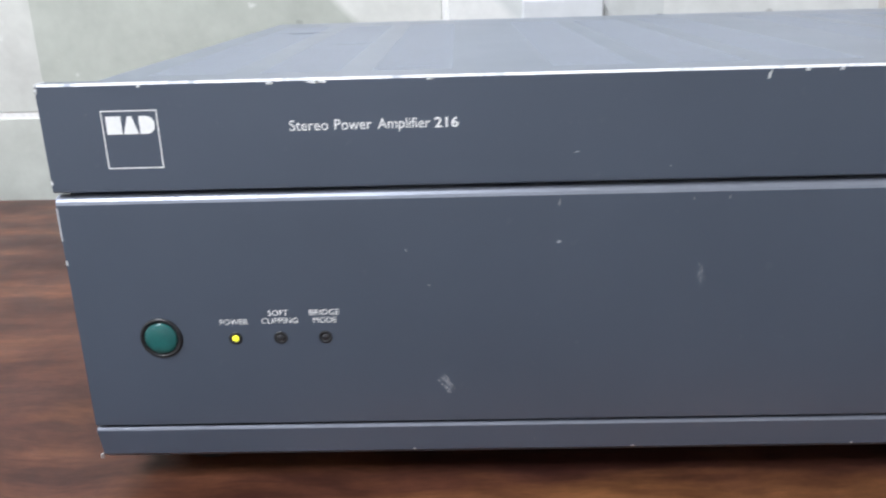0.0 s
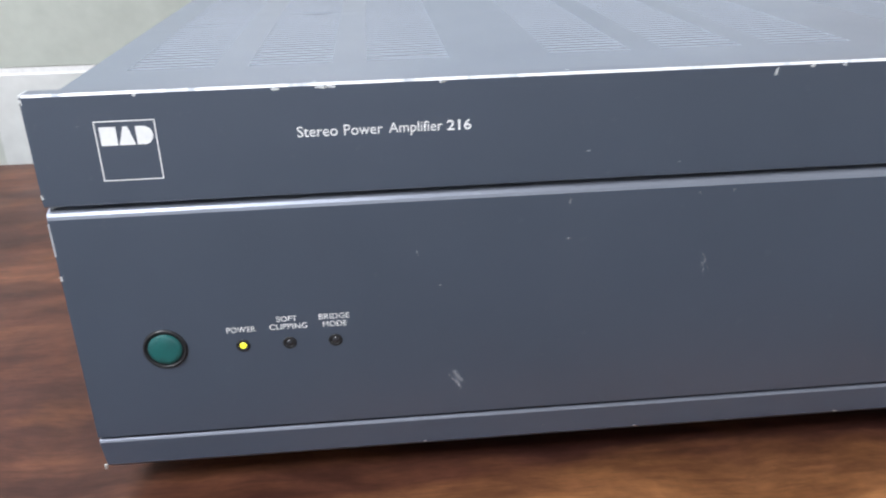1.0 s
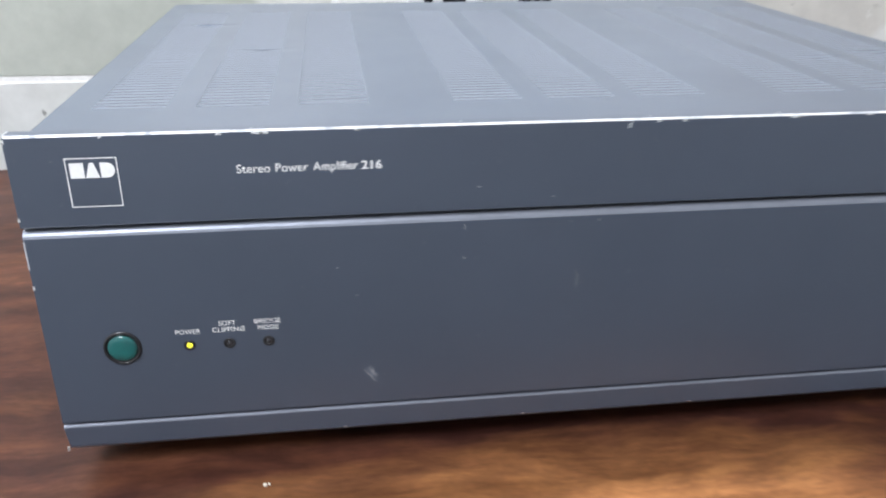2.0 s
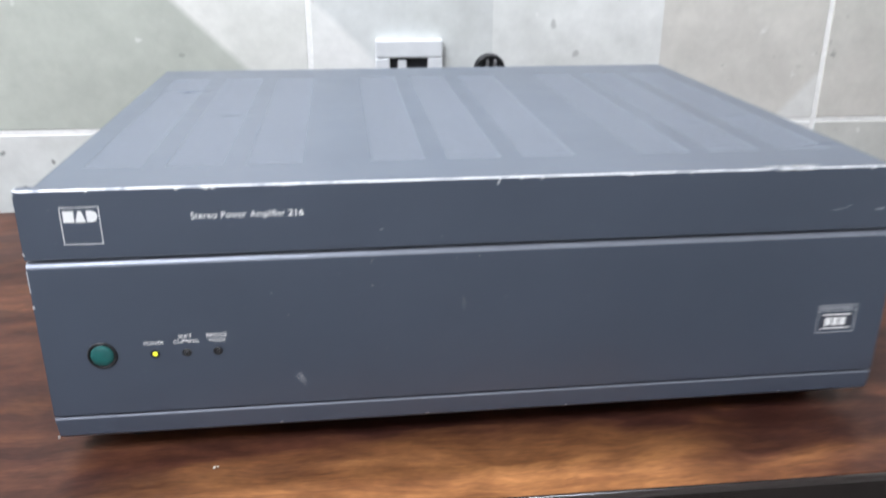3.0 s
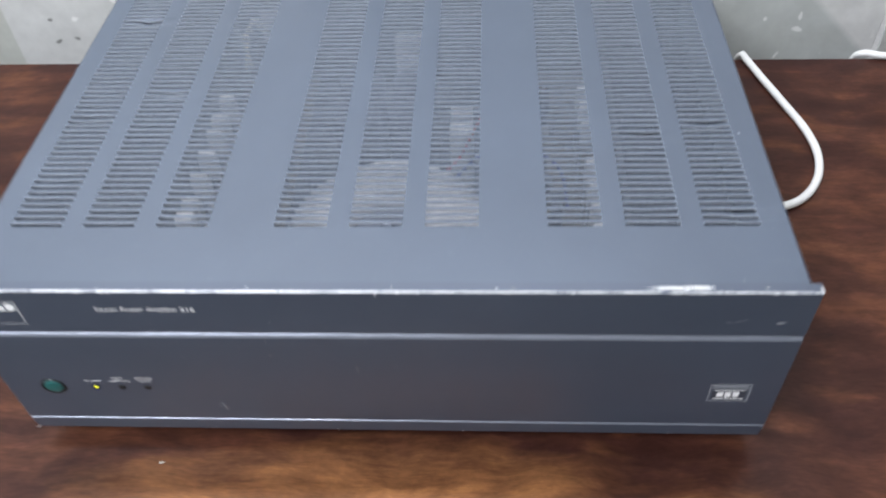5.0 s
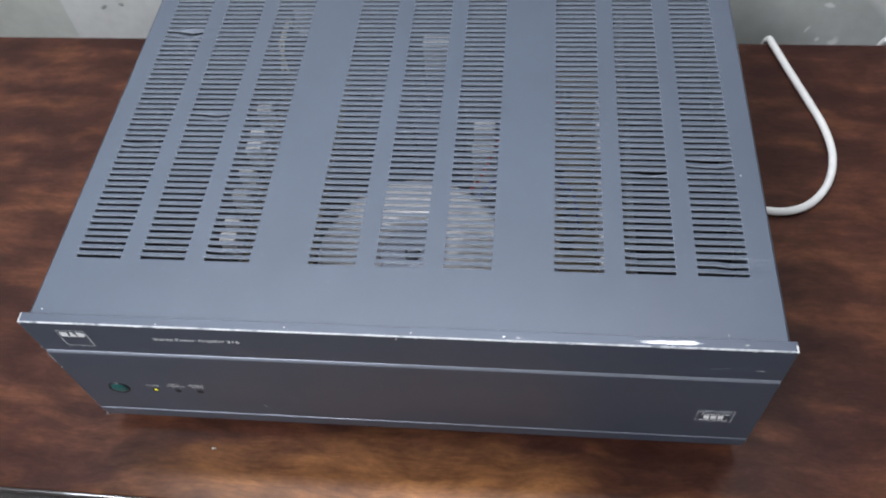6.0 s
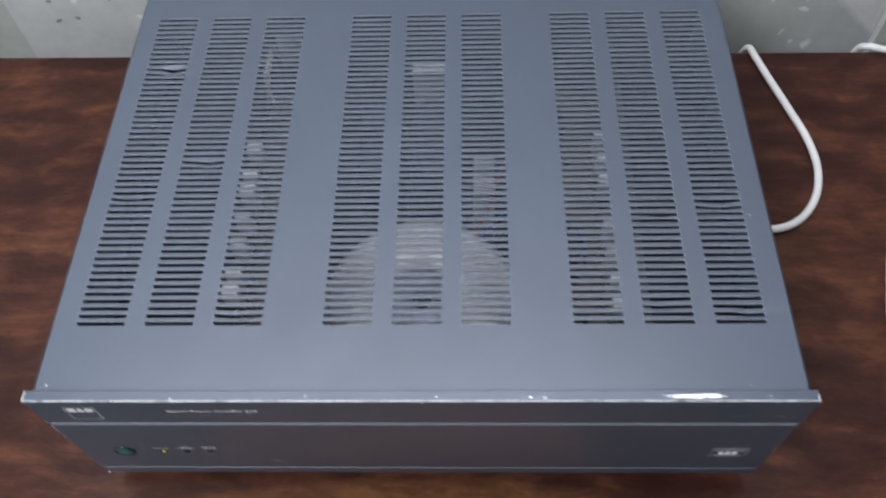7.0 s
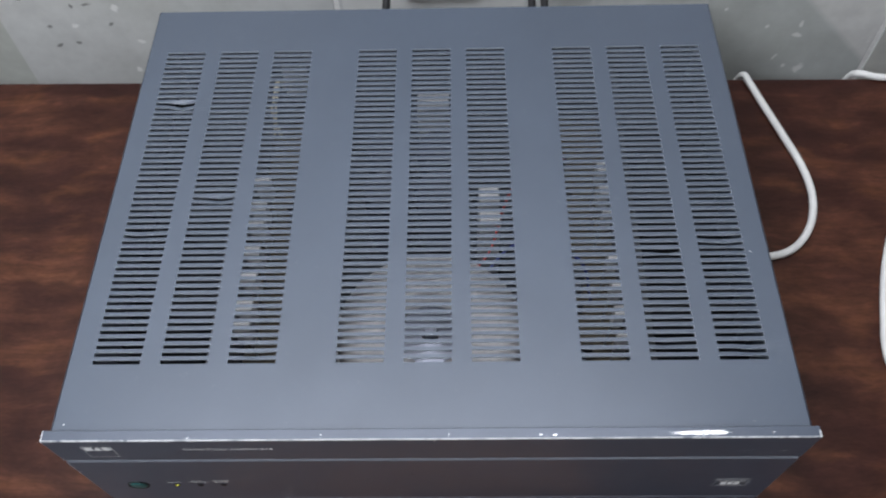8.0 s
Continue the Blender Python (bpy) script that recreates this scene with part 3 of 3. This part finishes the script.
    for z, par in ((0.085, lower), (0.0126, rail), (0.112, upper), (0.1405, upper)):
        part("chip", box(-HALF - 0.0001, -HALF + 0.0006, -0.0001, 0.0006, z - 0.0008, z + 0.0008), BARE, par, "bare metal nick on the corner")
    part("chip", box(-HALF - 0.0001, -HALF + 0.0004, -0.0001, 0.0003, 0.0925, 0.1035), PRINT_GREY, lower, "bare metal line along the corner")
    part("chip", flat_shape(ragged(rng, 0.2040, 0.1196, 0.0080, 0.0012, 0.3), -0.00016), PRINT_GREY, upper, "pale nick in the paint")
    part("chip", box(HALF - 0.0008, HALF + 0.0001, -0.0001, 0.0040, FACE_TOP - 0.0012, FACE_TOP + 0.0001), BARE, upper, "bare metal corner")
    part("chip", box(-HALF - 0.0001, -HALF + 0.0005, -0.0001, 0.0062, FACE_TOP - 0.0006, FACE_TOP + 0.0001), BARE, upper, "bare metal corner")
    for x in (-0.107, -0.031, 0.044, 0.165):
        part("chip", flat_shape(ragged(rng, x, 0.0138, 0.0016, 0.0008), -0.00012), BARE, rail, "bare metal nick")

    # square emblem: outline and three plain shapes
    x0, x1, z0, z1, w, y = -0.1990, -0.1815, 0.1160, 0.1342, 0.00036, -0.00015
    bm = flat_rect(x0, x1, z1 - w, z1, y)
    flat_rect(x0, x1, z0, z0 + w, y, bm)
    flat_rect(x0, x0 + w, z0 + w, z1 - w, y, bm)
    flat_rect(x1 - w, x1, z0 + w, z1 - w, y, bm)
    part("emblem_outline", bm, PRINT, upper, "thin white square outline")
    a, b = 0.1268, 0.1324
    part("emblem_block", flat_rect(-0.1977, -0.1929, a, b, y), PRINT, upper, "plain white block of the emblem")
    part("emblem_block", flat_shape([(-0.1926, a), (-0.1878, a), (-0.1895, b), (-0.1909, b)], y), PRINT, upper, "plain white wedge of the emblem")
    half = [(-0.1874, a), (-0.1874, b)] + [(-0.1852 + 0.0027 * math.sin(math.pi * i / 8), (a + b) / 2 + (b - a) / 2 * math.cos(math.pi * i / 8)) for i in range(9)]
    part("emblem_block", flat_shape(half, y), PRINT, upper, "plain white rounded block of the emblem")
    for word, a, b, z in (("Stereo", -0.1411, -0.1292, 0.1266), ("Power", -0.1273, -0.1158, 0.1266), ("Amplifier", -0.1140, -0.0979, 0.1257)):
        part("lettering", lettering(word, a, b, z, 0.1299, y, 0.004), PRINT, upper, "thin white printed word")
    part("lettering", lettering("216", -0.0966, -0.0892, 0.1266, 0.1299, y, 0.02), PRINT, upper, "bold white printed numerals")
    for word, cx, w, z in (("POWER", -0.1654, 0.0094, 0.0632), ("SOFT", -0.1504, 0.0066, 0.0662), ("CLIPPING", -0.1501, 0.0122, 0.0634), ("BRIDGE", -0.1350, 0.0100, 0.0662), ("MODE", -0.1350, 0.0078, 0.0634)):
        part("lettering", lettering(word, cx - w / 2, cx + w / 2, z - 0.0010, z + 0.0010, y), PRINT, lower, "small white printed word")

    # framed badge: plain shapes only
    x0, x1, z0, z1, w = 0.1804, 0.2024, 0.0490, 0.0655, 0.0004
    bm = flat_rect(x0, x1, z1 - w, z1, y)
    flat_rect(x0, x1, z0, z0 + w, y, bm)
    flat_rect(x0, x0 + w, z0 + w, z1 - w, y, bm)
    flat_rect(x1 - w, x1, z0 + w, z1 - w, y, bm)
    part("badge_outline", bm, PRINT_GREY, lower, "thin grey badge outline")
    bm = flat_rect(x0 + w, x1 - w, 0.0617, 0.0621, y)
    for k in range(12):
        u = x0 + 0.0012 + k * 0.0016
        flat_rect(u, u + 0.0009, 0.0628, 0.0645, y, bm)
    part("badge_strip", bm, PRINT_GREY, lower, "row of small grey bars across the badge")
    part("badge_field", flat_rect(x0 + 0.0018, x1 - 0.0018, 0.0507, 0.0607, -0.0001), PRINT_DARK, lower, "dark field of the badge")
    bm = flat_rect(x0 + 0.0026, x1 - 0.0026, 0.0593, 0.0601, -0.0002)
    flat_rect(x0 + 0.0026, x1 - 0.0026, 0.0513, 0.0521, -0.0002, bm)
    for u in (0.0046, 0.0088, 0.0130):
        flat_rect(x0 + u, x0 + u + 0.0034, 0.0533, 0.0581, -0.0002, bm)
    part("badge_block", bm, PRINT, lower, "plain white blocks of the badge")

    # power button and indicator lamps
    turn = Matrix.Translation((-0.1904, 0.0, 0.0578)) @ Matrix.Rotation(radians(90), 4, "X")
    part("button_ring", lathe([(0.0060, -0.0004), (0.0060, 0.0004), (0.0064, 0.0008), (0.0070, 0.0006), (0.0072, 0.0)], 40, turn), BLACK, lower, "glossy black ring", True)
    part("button_well", lathe([(0, 0.0002), (0.0062, 0.0002)], 40, turn), BLACK, lower)
    part("power_button", lathe([(0.0055, 0.0), (0.0055, 0.0004), (0.0052, 0.0007), (0.0040, 0.0010), (0.0020, 0.0012), (0, 0.0012)], 40, turn), TEAL, lower, "round dark teal push button", True)
    for x, mt, lb in ((-0.1654, LED_ON, "lit yellow indicator lamp"), (-0.1502, LED_OFF, "unlit dark indicator lamp"), (-0.1352, LED_OFF, "unlit dark indicator lamp")):
        turn = Matrix.Translation((x, 0.0, 0.0572)) @ Matrix.Rotation(radians(90), 4, "X")
        part("indicator_ring", lathe([(0, 0.00008), (0.0013, 0.00008), (0.0015, 0.0003), (0.0020, 0.0004), (0.0023, 0.0001)], 24, turn), BLACK, lower, "", True)
        part("indicator_lamp", lathe([(0.0012, 0.0), (0.0011, 0.0002), (0.0007, 0.00035), (0, 0.0004)], 20, turn), mt, lower, lb, True)


def chassis(parent):
    bm = box(-BODY + 0.004, BODY - 0.004, 0.0086, BODY_BACK - 0.0002, 0.0140, 0.0155)
    part("base_plate", bm, DARK_METAL, parent)
    part("rear_panel", box(-BODY, BODY, BODY_BACK - 0.0015, BODY_BACK, 0.0156, COVER_TOP - 0.0013), DARK_METAL, parent)
    for x in (-0.185, 0.185):
        for y in (0.032, 0.300):
            m = Matrix.Translation((x, y, 0))
            part("foot", lathe([(0, 0), (0.014, 0), (0.0155, 0.002), (0.0165, 0.0139), (0, 0.0139)], 28, m), RUBBER, parent, "round black rubber foot", True)
    # toroidal transformer with its clamp bolt
    m = Matrix.Translation((-0.0010, 0.0895, 0.0))
    ring = [(0.0215, 0.030)]
    for i in range(17):
        a = math.pi * (1 - i / 16)
        ring.append((0.0420 + 0.0205 * math.copysign(abs(math.cos(a)) ** 0.6, math.cos(a)), 0.085 + 0.016 * math.sin(a) ** 0.6 if math.sin(a) > 0 else 0.085))
    ring.append((0.0625, 0.030))
    bm = lathe(ring, 96, m)
    for v in bm.verts:
        dx, dy = v.co.x + 0.0010, v.co.y - 0.0895
        k = 1 + 0.010 * math.sin(48 * math.atan2(dy, dx))
        v.co.x, v.co.y = dx * k - 0.0010, dy * k + 0.0895
    tr = part("transformer", bm, WIND, parent, "pale toroidal transformer wrapped in clear film", True)
    rim = [(-0.0010 + 0.0632 * math.cos(2 * math.pi * i / 32), 0.0895 + 0.0632 * math.sin(2 * math.pi * i / 32), 0.0900) for i in range(33)]
    part("film_edge", tube(rim, 0.0007, 6, steps=3), CERAMIC, tr, "pale edge of the film wrapping", True)
    part("clamp_washer", lathe([(0.006, 0.088), (0.024, 0.088), (0.024, 0.0905), (0.006, 0.0925)], 32, m), RAIL_GLINT_WASHER, tr)
    part("clamp_bolt", lathe([(0.0045, 0.085), (0.0045, 0.101), (0, 0.102)], 6, m), RAIL_GLINT_WASHER, tr)
    # heat sinks with fins along both sides
    for s in (-1, 1):
        bm = box(min(s * 0.138, s * 0.142), max(s * 0.138, s * 0.142), 0.03, 0.31, 0.0156, 0.112)
        sink = part("heat_sink", bm, BLACK, parent, "black finned heat sink")
        fin = part("fin", box(min(s * 0.1421, s * 0.205), max(s * 0.1421, s * 0.205), 0, 0.0016, 0.0156, 0.100), DARK_METAL, sink)
        for i in range(24):
            ob = fin if i == 0 else new("fin", fin.data)
            ob.parent = sink
            ob.location = (0, 0.034 + i * 0.0116, 0)
        part("circuit_board", box(min(s * 0.080, s * 0.136), max(s * 0.080, s * 0.136), 0.032, 0.312, 0.050, 0.0516), PCB, parent, "brown circuit board")
    rng = random.Random(11)
    block = part("resistor", box(-0.0065, 0.0065, -0.0045, 0.0045, 0, 0.020, 0.0006, 1), CERAMIC, parent, "white ceramic resistor")
    spots = [(-0.1250, y, 0.084) for y in (0.092, 0.106, 0.128, 0.150, 0.173, 0.187, 0.211)] + [(0.1215, y, 0.084) for y in (0.081, 0.100, 0.119, 0.142, 0.179, 0.199, 0.218)]
    for i, (x, y, z) in enumerate(spots):
        ob = block if i == 0 else new("resistor", block.data)
        ob.parent = parent
        ob.location = (x + (0.0025 if x > 0 else 0), y + rng.uniform(-0.001, 0.001), z)
        ob.scale = (0.5 if x > 0 else 0.85, 0.8, 1)
        if i:
            tagged(ob, "white ceramic resistor")
    # posts that carry the resistors above the board
    legs = part("resistor_lead", box(-0.0006, 0.0006, -0.0006, 0.0006, 0.0517, 0.084), STEEL, parent)
    for i, (x, y, z) in enumerate(spots):
        ob = legs if i == 0 else new("resistor_lead", legs.data)
        ob.parent = parent
        ob.location = (x, y, z - 0.084)
    # reservoir capacitors behind the transformer
    for i, (x, y, r) in enumerate(((-0.036, 0.215, 0.0175), (0.004, 0.215, 0.0175), (-0.036, 0.255, 0.0175), (0.004, 0.255, 0.0175))):
        m = Matrix.Translation((x, y, 0))
        can = part("capacitor", lathe([(r, 0.0156), (r, 0.084), (r - 0.001, 0.085), (r - 0.003, 0.085), (r - 0.003, 0.0845)], 28, m), CAN, parent, "dark sleeved capacitor", True)
        part("can_top", lathe([(r - 0.003, 0.0845), (0, 0.0845)], 28, m), CAN, can)
    for y in (0.1775, 0.1975):
        part("relay", box(0.0335, 0.0485, y - 0.0062, y + 0.0062, 0.0156, 0.101, 0.0008, 1), CERAMIC, parent, "pale upright block beside the transformer")
    part("terminal_block", box(-0.0130, 0.0120, 0.2850, 0.2980, 0.0156, 0.0990, 0.0010, 1), CERAMIC, parent, "pale terminal block behind the capacitors")
    part("wire_comb", box(-0.1220, -0.1020, 0.3170, 0.3200, 0.0800, 0.1080, 0.0005, 1), CERAMIC, parent, "thin pale strip above the wiring")
    # small parts on the boards
    small = [part("film_capacitor", box(-0.004, 0.004, -0.002, 0.002, 0, 0.012, 0.0005, 1), PCB, parent), part("small_capacitor", lathe([(0, 0), (0.004, 0), (0.004, 0.013), (0, 0.0135)], 14), CAN, parent), part("transistor", box(-0.005, 0.005, -0.0012, 0.0012, 0, 0.016), BLACK, parent)]
    for k in range(66):
        src = small[k % 3]
        s = -1 if k % 2 else 1
        ob = src if k < 3 else new(src.name.split(".")[0], src.data)
        ob.parent = parent
        ob.location = (s * rng.uniform(0.085, 0.109), rng.uniform(0.045, 0.300), 0.0517)
        ob.rotation_euler = (0, 0, rng.choice((0, math.pi / 2)))
    # loose wiring
    for pts, mt in (([(0.030, 0.128, 0.090), (0.060, 0.155, 0.100), (0.100, 0.140, 0.104), (0.110, 0.120, 0.080)], WIRE_BLUE), ([(0.020, 0.132, 0.090), (0.040, 0.150, 0.098), (0.060, 0.210, 0.092), (0.100, 0.240, 0.086)], WIRE_RED),
                    ([(-0.124, 0.262, 0.092), (-0.1205, 0.272, 0.111), (-0.1235, 0.282, 0.112), (-0.1205, 0.292, 0.112), (-0.1235, 0.302, 0.110), (-0.121, 0.312, 0.092)], WIRE_PALE), ([(-0.119, 0.262, 0.092), (-0.1235, 0.272, 0.112), (-0.1205, 0.282, 0.111), (-0.1235, 0.292, 0.111), (-0.1205, 0.302, 0.110), (-0.116, 0.312, 0.092)], WIRE_PALE)):
        part("wire", tube(pts, 0.0011, 6), mt, parent, "", True)


def amplifier():
    amp = tagged(empty("amplifier"), "dark blue-grey power amplifier with chipped edges on a wooden table", "amplifier")
    front(amp)
    chassis(amp)
    slotted_cover(amp)


amplifier()


# ---- things on the wall and the table ----
def wall_outlet():
    o = tagged(empty("wall_outlet", 0, 0, 0), "white wall outlet box with a dark socket opening on the tiles", "wall outlet")
    y1 = WALL_Y - 0.0002
    y0 = y1 - 0.011
    x0, x1, z0, z1 = -0.0345, 0.0335, 0.040, 0.1475
    bm = box(x0, x1, y0, y1, 0.1295, z1, 0.0018, 2)
    box(x0, -0.0200, y0, y1, z0, 0.1294, 0.0008, 1, bm)
    box(0.0185, x1, y0, y1, z0, 0.1294, 0.0008, 1, bm)
    box(-0.0199, 0.0184, y0, y1, z0, 0.1070, 0.0008, 1, bm)
    part("outlet_box", bm, WHITE_PLASTIC, o)
    part("socket_recess", box(-0.0199, 0.0184, y1 - 0.004, y1, 0.1071, 0.1294), DARK_METAL, o, "dark socket opening")
    part("switch_rocker", box(-0.0121, -0.0030, y0 + 0.001, y1 - 0.0041, 0.1090, 0.1270, 0.0008, 1), WHITE_PLASTIC, o, "pale tongue inside the socket")
    o.matrix_world = SKEW


def round_port():
    o = tagged(empty("cable_grommet", 0, 0, 0), "round black cable port in the tiled wall", "cable port")
    m = Matrix.Translation((0.0832, WALL_Y - 0.0002, 0.1160)) @ Matrix.Rotation(radians(90), 4, "X")
    part("ring", lathe([(0.0120, 0.0), (0.0120, 0.006), (0.0140, 0.008), (0.0160, 0.006), (0.0164, 0.0)], 32, m), BLACK, o, "", True)
    part("cap", lathe([(0.0121, 0.002), (0, 0.002)], 32, m), RUBBER, o)
    for x in (0.0805, 0.0885):
        part("prong", box(x - 0.0011, x + 0.0011, WALL_Y - 0.0092, WALL_Y - 0.0022, 0.1060, 0.1260, 0.0005, 1), STEEL, o, "pale metal contact strip")
    o.matrix_world = SKEW


def cords():
    r = 0.0032
    pts = [(0.150, 0.352, 0.050), (0.190, 0.374, 0.022), (0.225, 0.345, r + 0.0005), (0.234, 0.290, r), (0.240, 0.228, r), (0.254, 0.206, r), (0.276, 0.2015, r), (0.298, 0.2105, r), (0.3155, 0.2330, r), (0.3235, 0.2620, r), (0.3220, 0.2930, r), (0.3135, 0.3270, r), (0.3030, 0.3650, r), (0.2950, 0.3940, r + 0.0005), (0.2925, 0.4045, 0.0025), (0.2918, 0.4130, -0.014), (0.2915, 0.4190, -0.060), (0.2900, 0.4250, -0.20)]
    tagged(part("power_cord", tube(pts, r, 12), WHITE_CABLE, None, smooth=True), "white power cord lying on the table beside the amplifier", "cable")
    pts = [(0.398, 0.4200, -0.080), (0.398, 0.4130, -0.014), (0.402, 0.4040, 0.0025), (0.414, 0.3990, r + 0.0005), (0.433, 0.3960, r), (0.456, 0.3820, r), (0.4600, 0.3520, r), (0.4370, 0.3090, r), (0.3900, 0.2400, r), (0.3680, 0.1960, r), (0.3530, 0.1480, r), (0.3455, 0.1080, r), (0.3560, 0.0700, r), (0.400, 0.0380, r), (0.470, 0.0380, r), (0.55, 0.09, r)]
    tagged(part("white_cord", tube(pts, r, 12), WHITE_CABLE, None, smooth=True), "second white cord looped on the table", "cable")
    for x0, x1 in ((-0.0430, -0.040), (0.0850, 0.082), (0.0960, 0.094)):
        pts = [(x1, 0.470, 0.102), (x1, 0.440, 0.100), (x0, 0.412, 0.087), (x0, 0.402, 0.062), (x0, 0.385, 0.040), (x0, BODY_BACK + 0.0005, 0.038)]
        tagged(part("black_cord", tube(pts, 0.0035, 10), RUBBER, None, smooth=True), "black cord between the wall and the amplifier", "cable", "black cords behind the amplifier")


def crumb():
    bm = bmesh.new()
    bmesh.ops.create_icosphere(bm, subdivisions=1, radius=0.0009, matrix=Matrix.Translation((-0.140, -0.017, 0.0006)))
    bmesh.ops.create_icosphere(bm, subdivisions=1, radius=0.0006, matrix=Matrix.Translation((-0.1385, -0.0165, 0.0004)))
    tagged(part("crumb", bm, CRUMB), "tiny pale crumb on the table", "crumb")


wall_outlet()
round_port()
cords()
crumb()
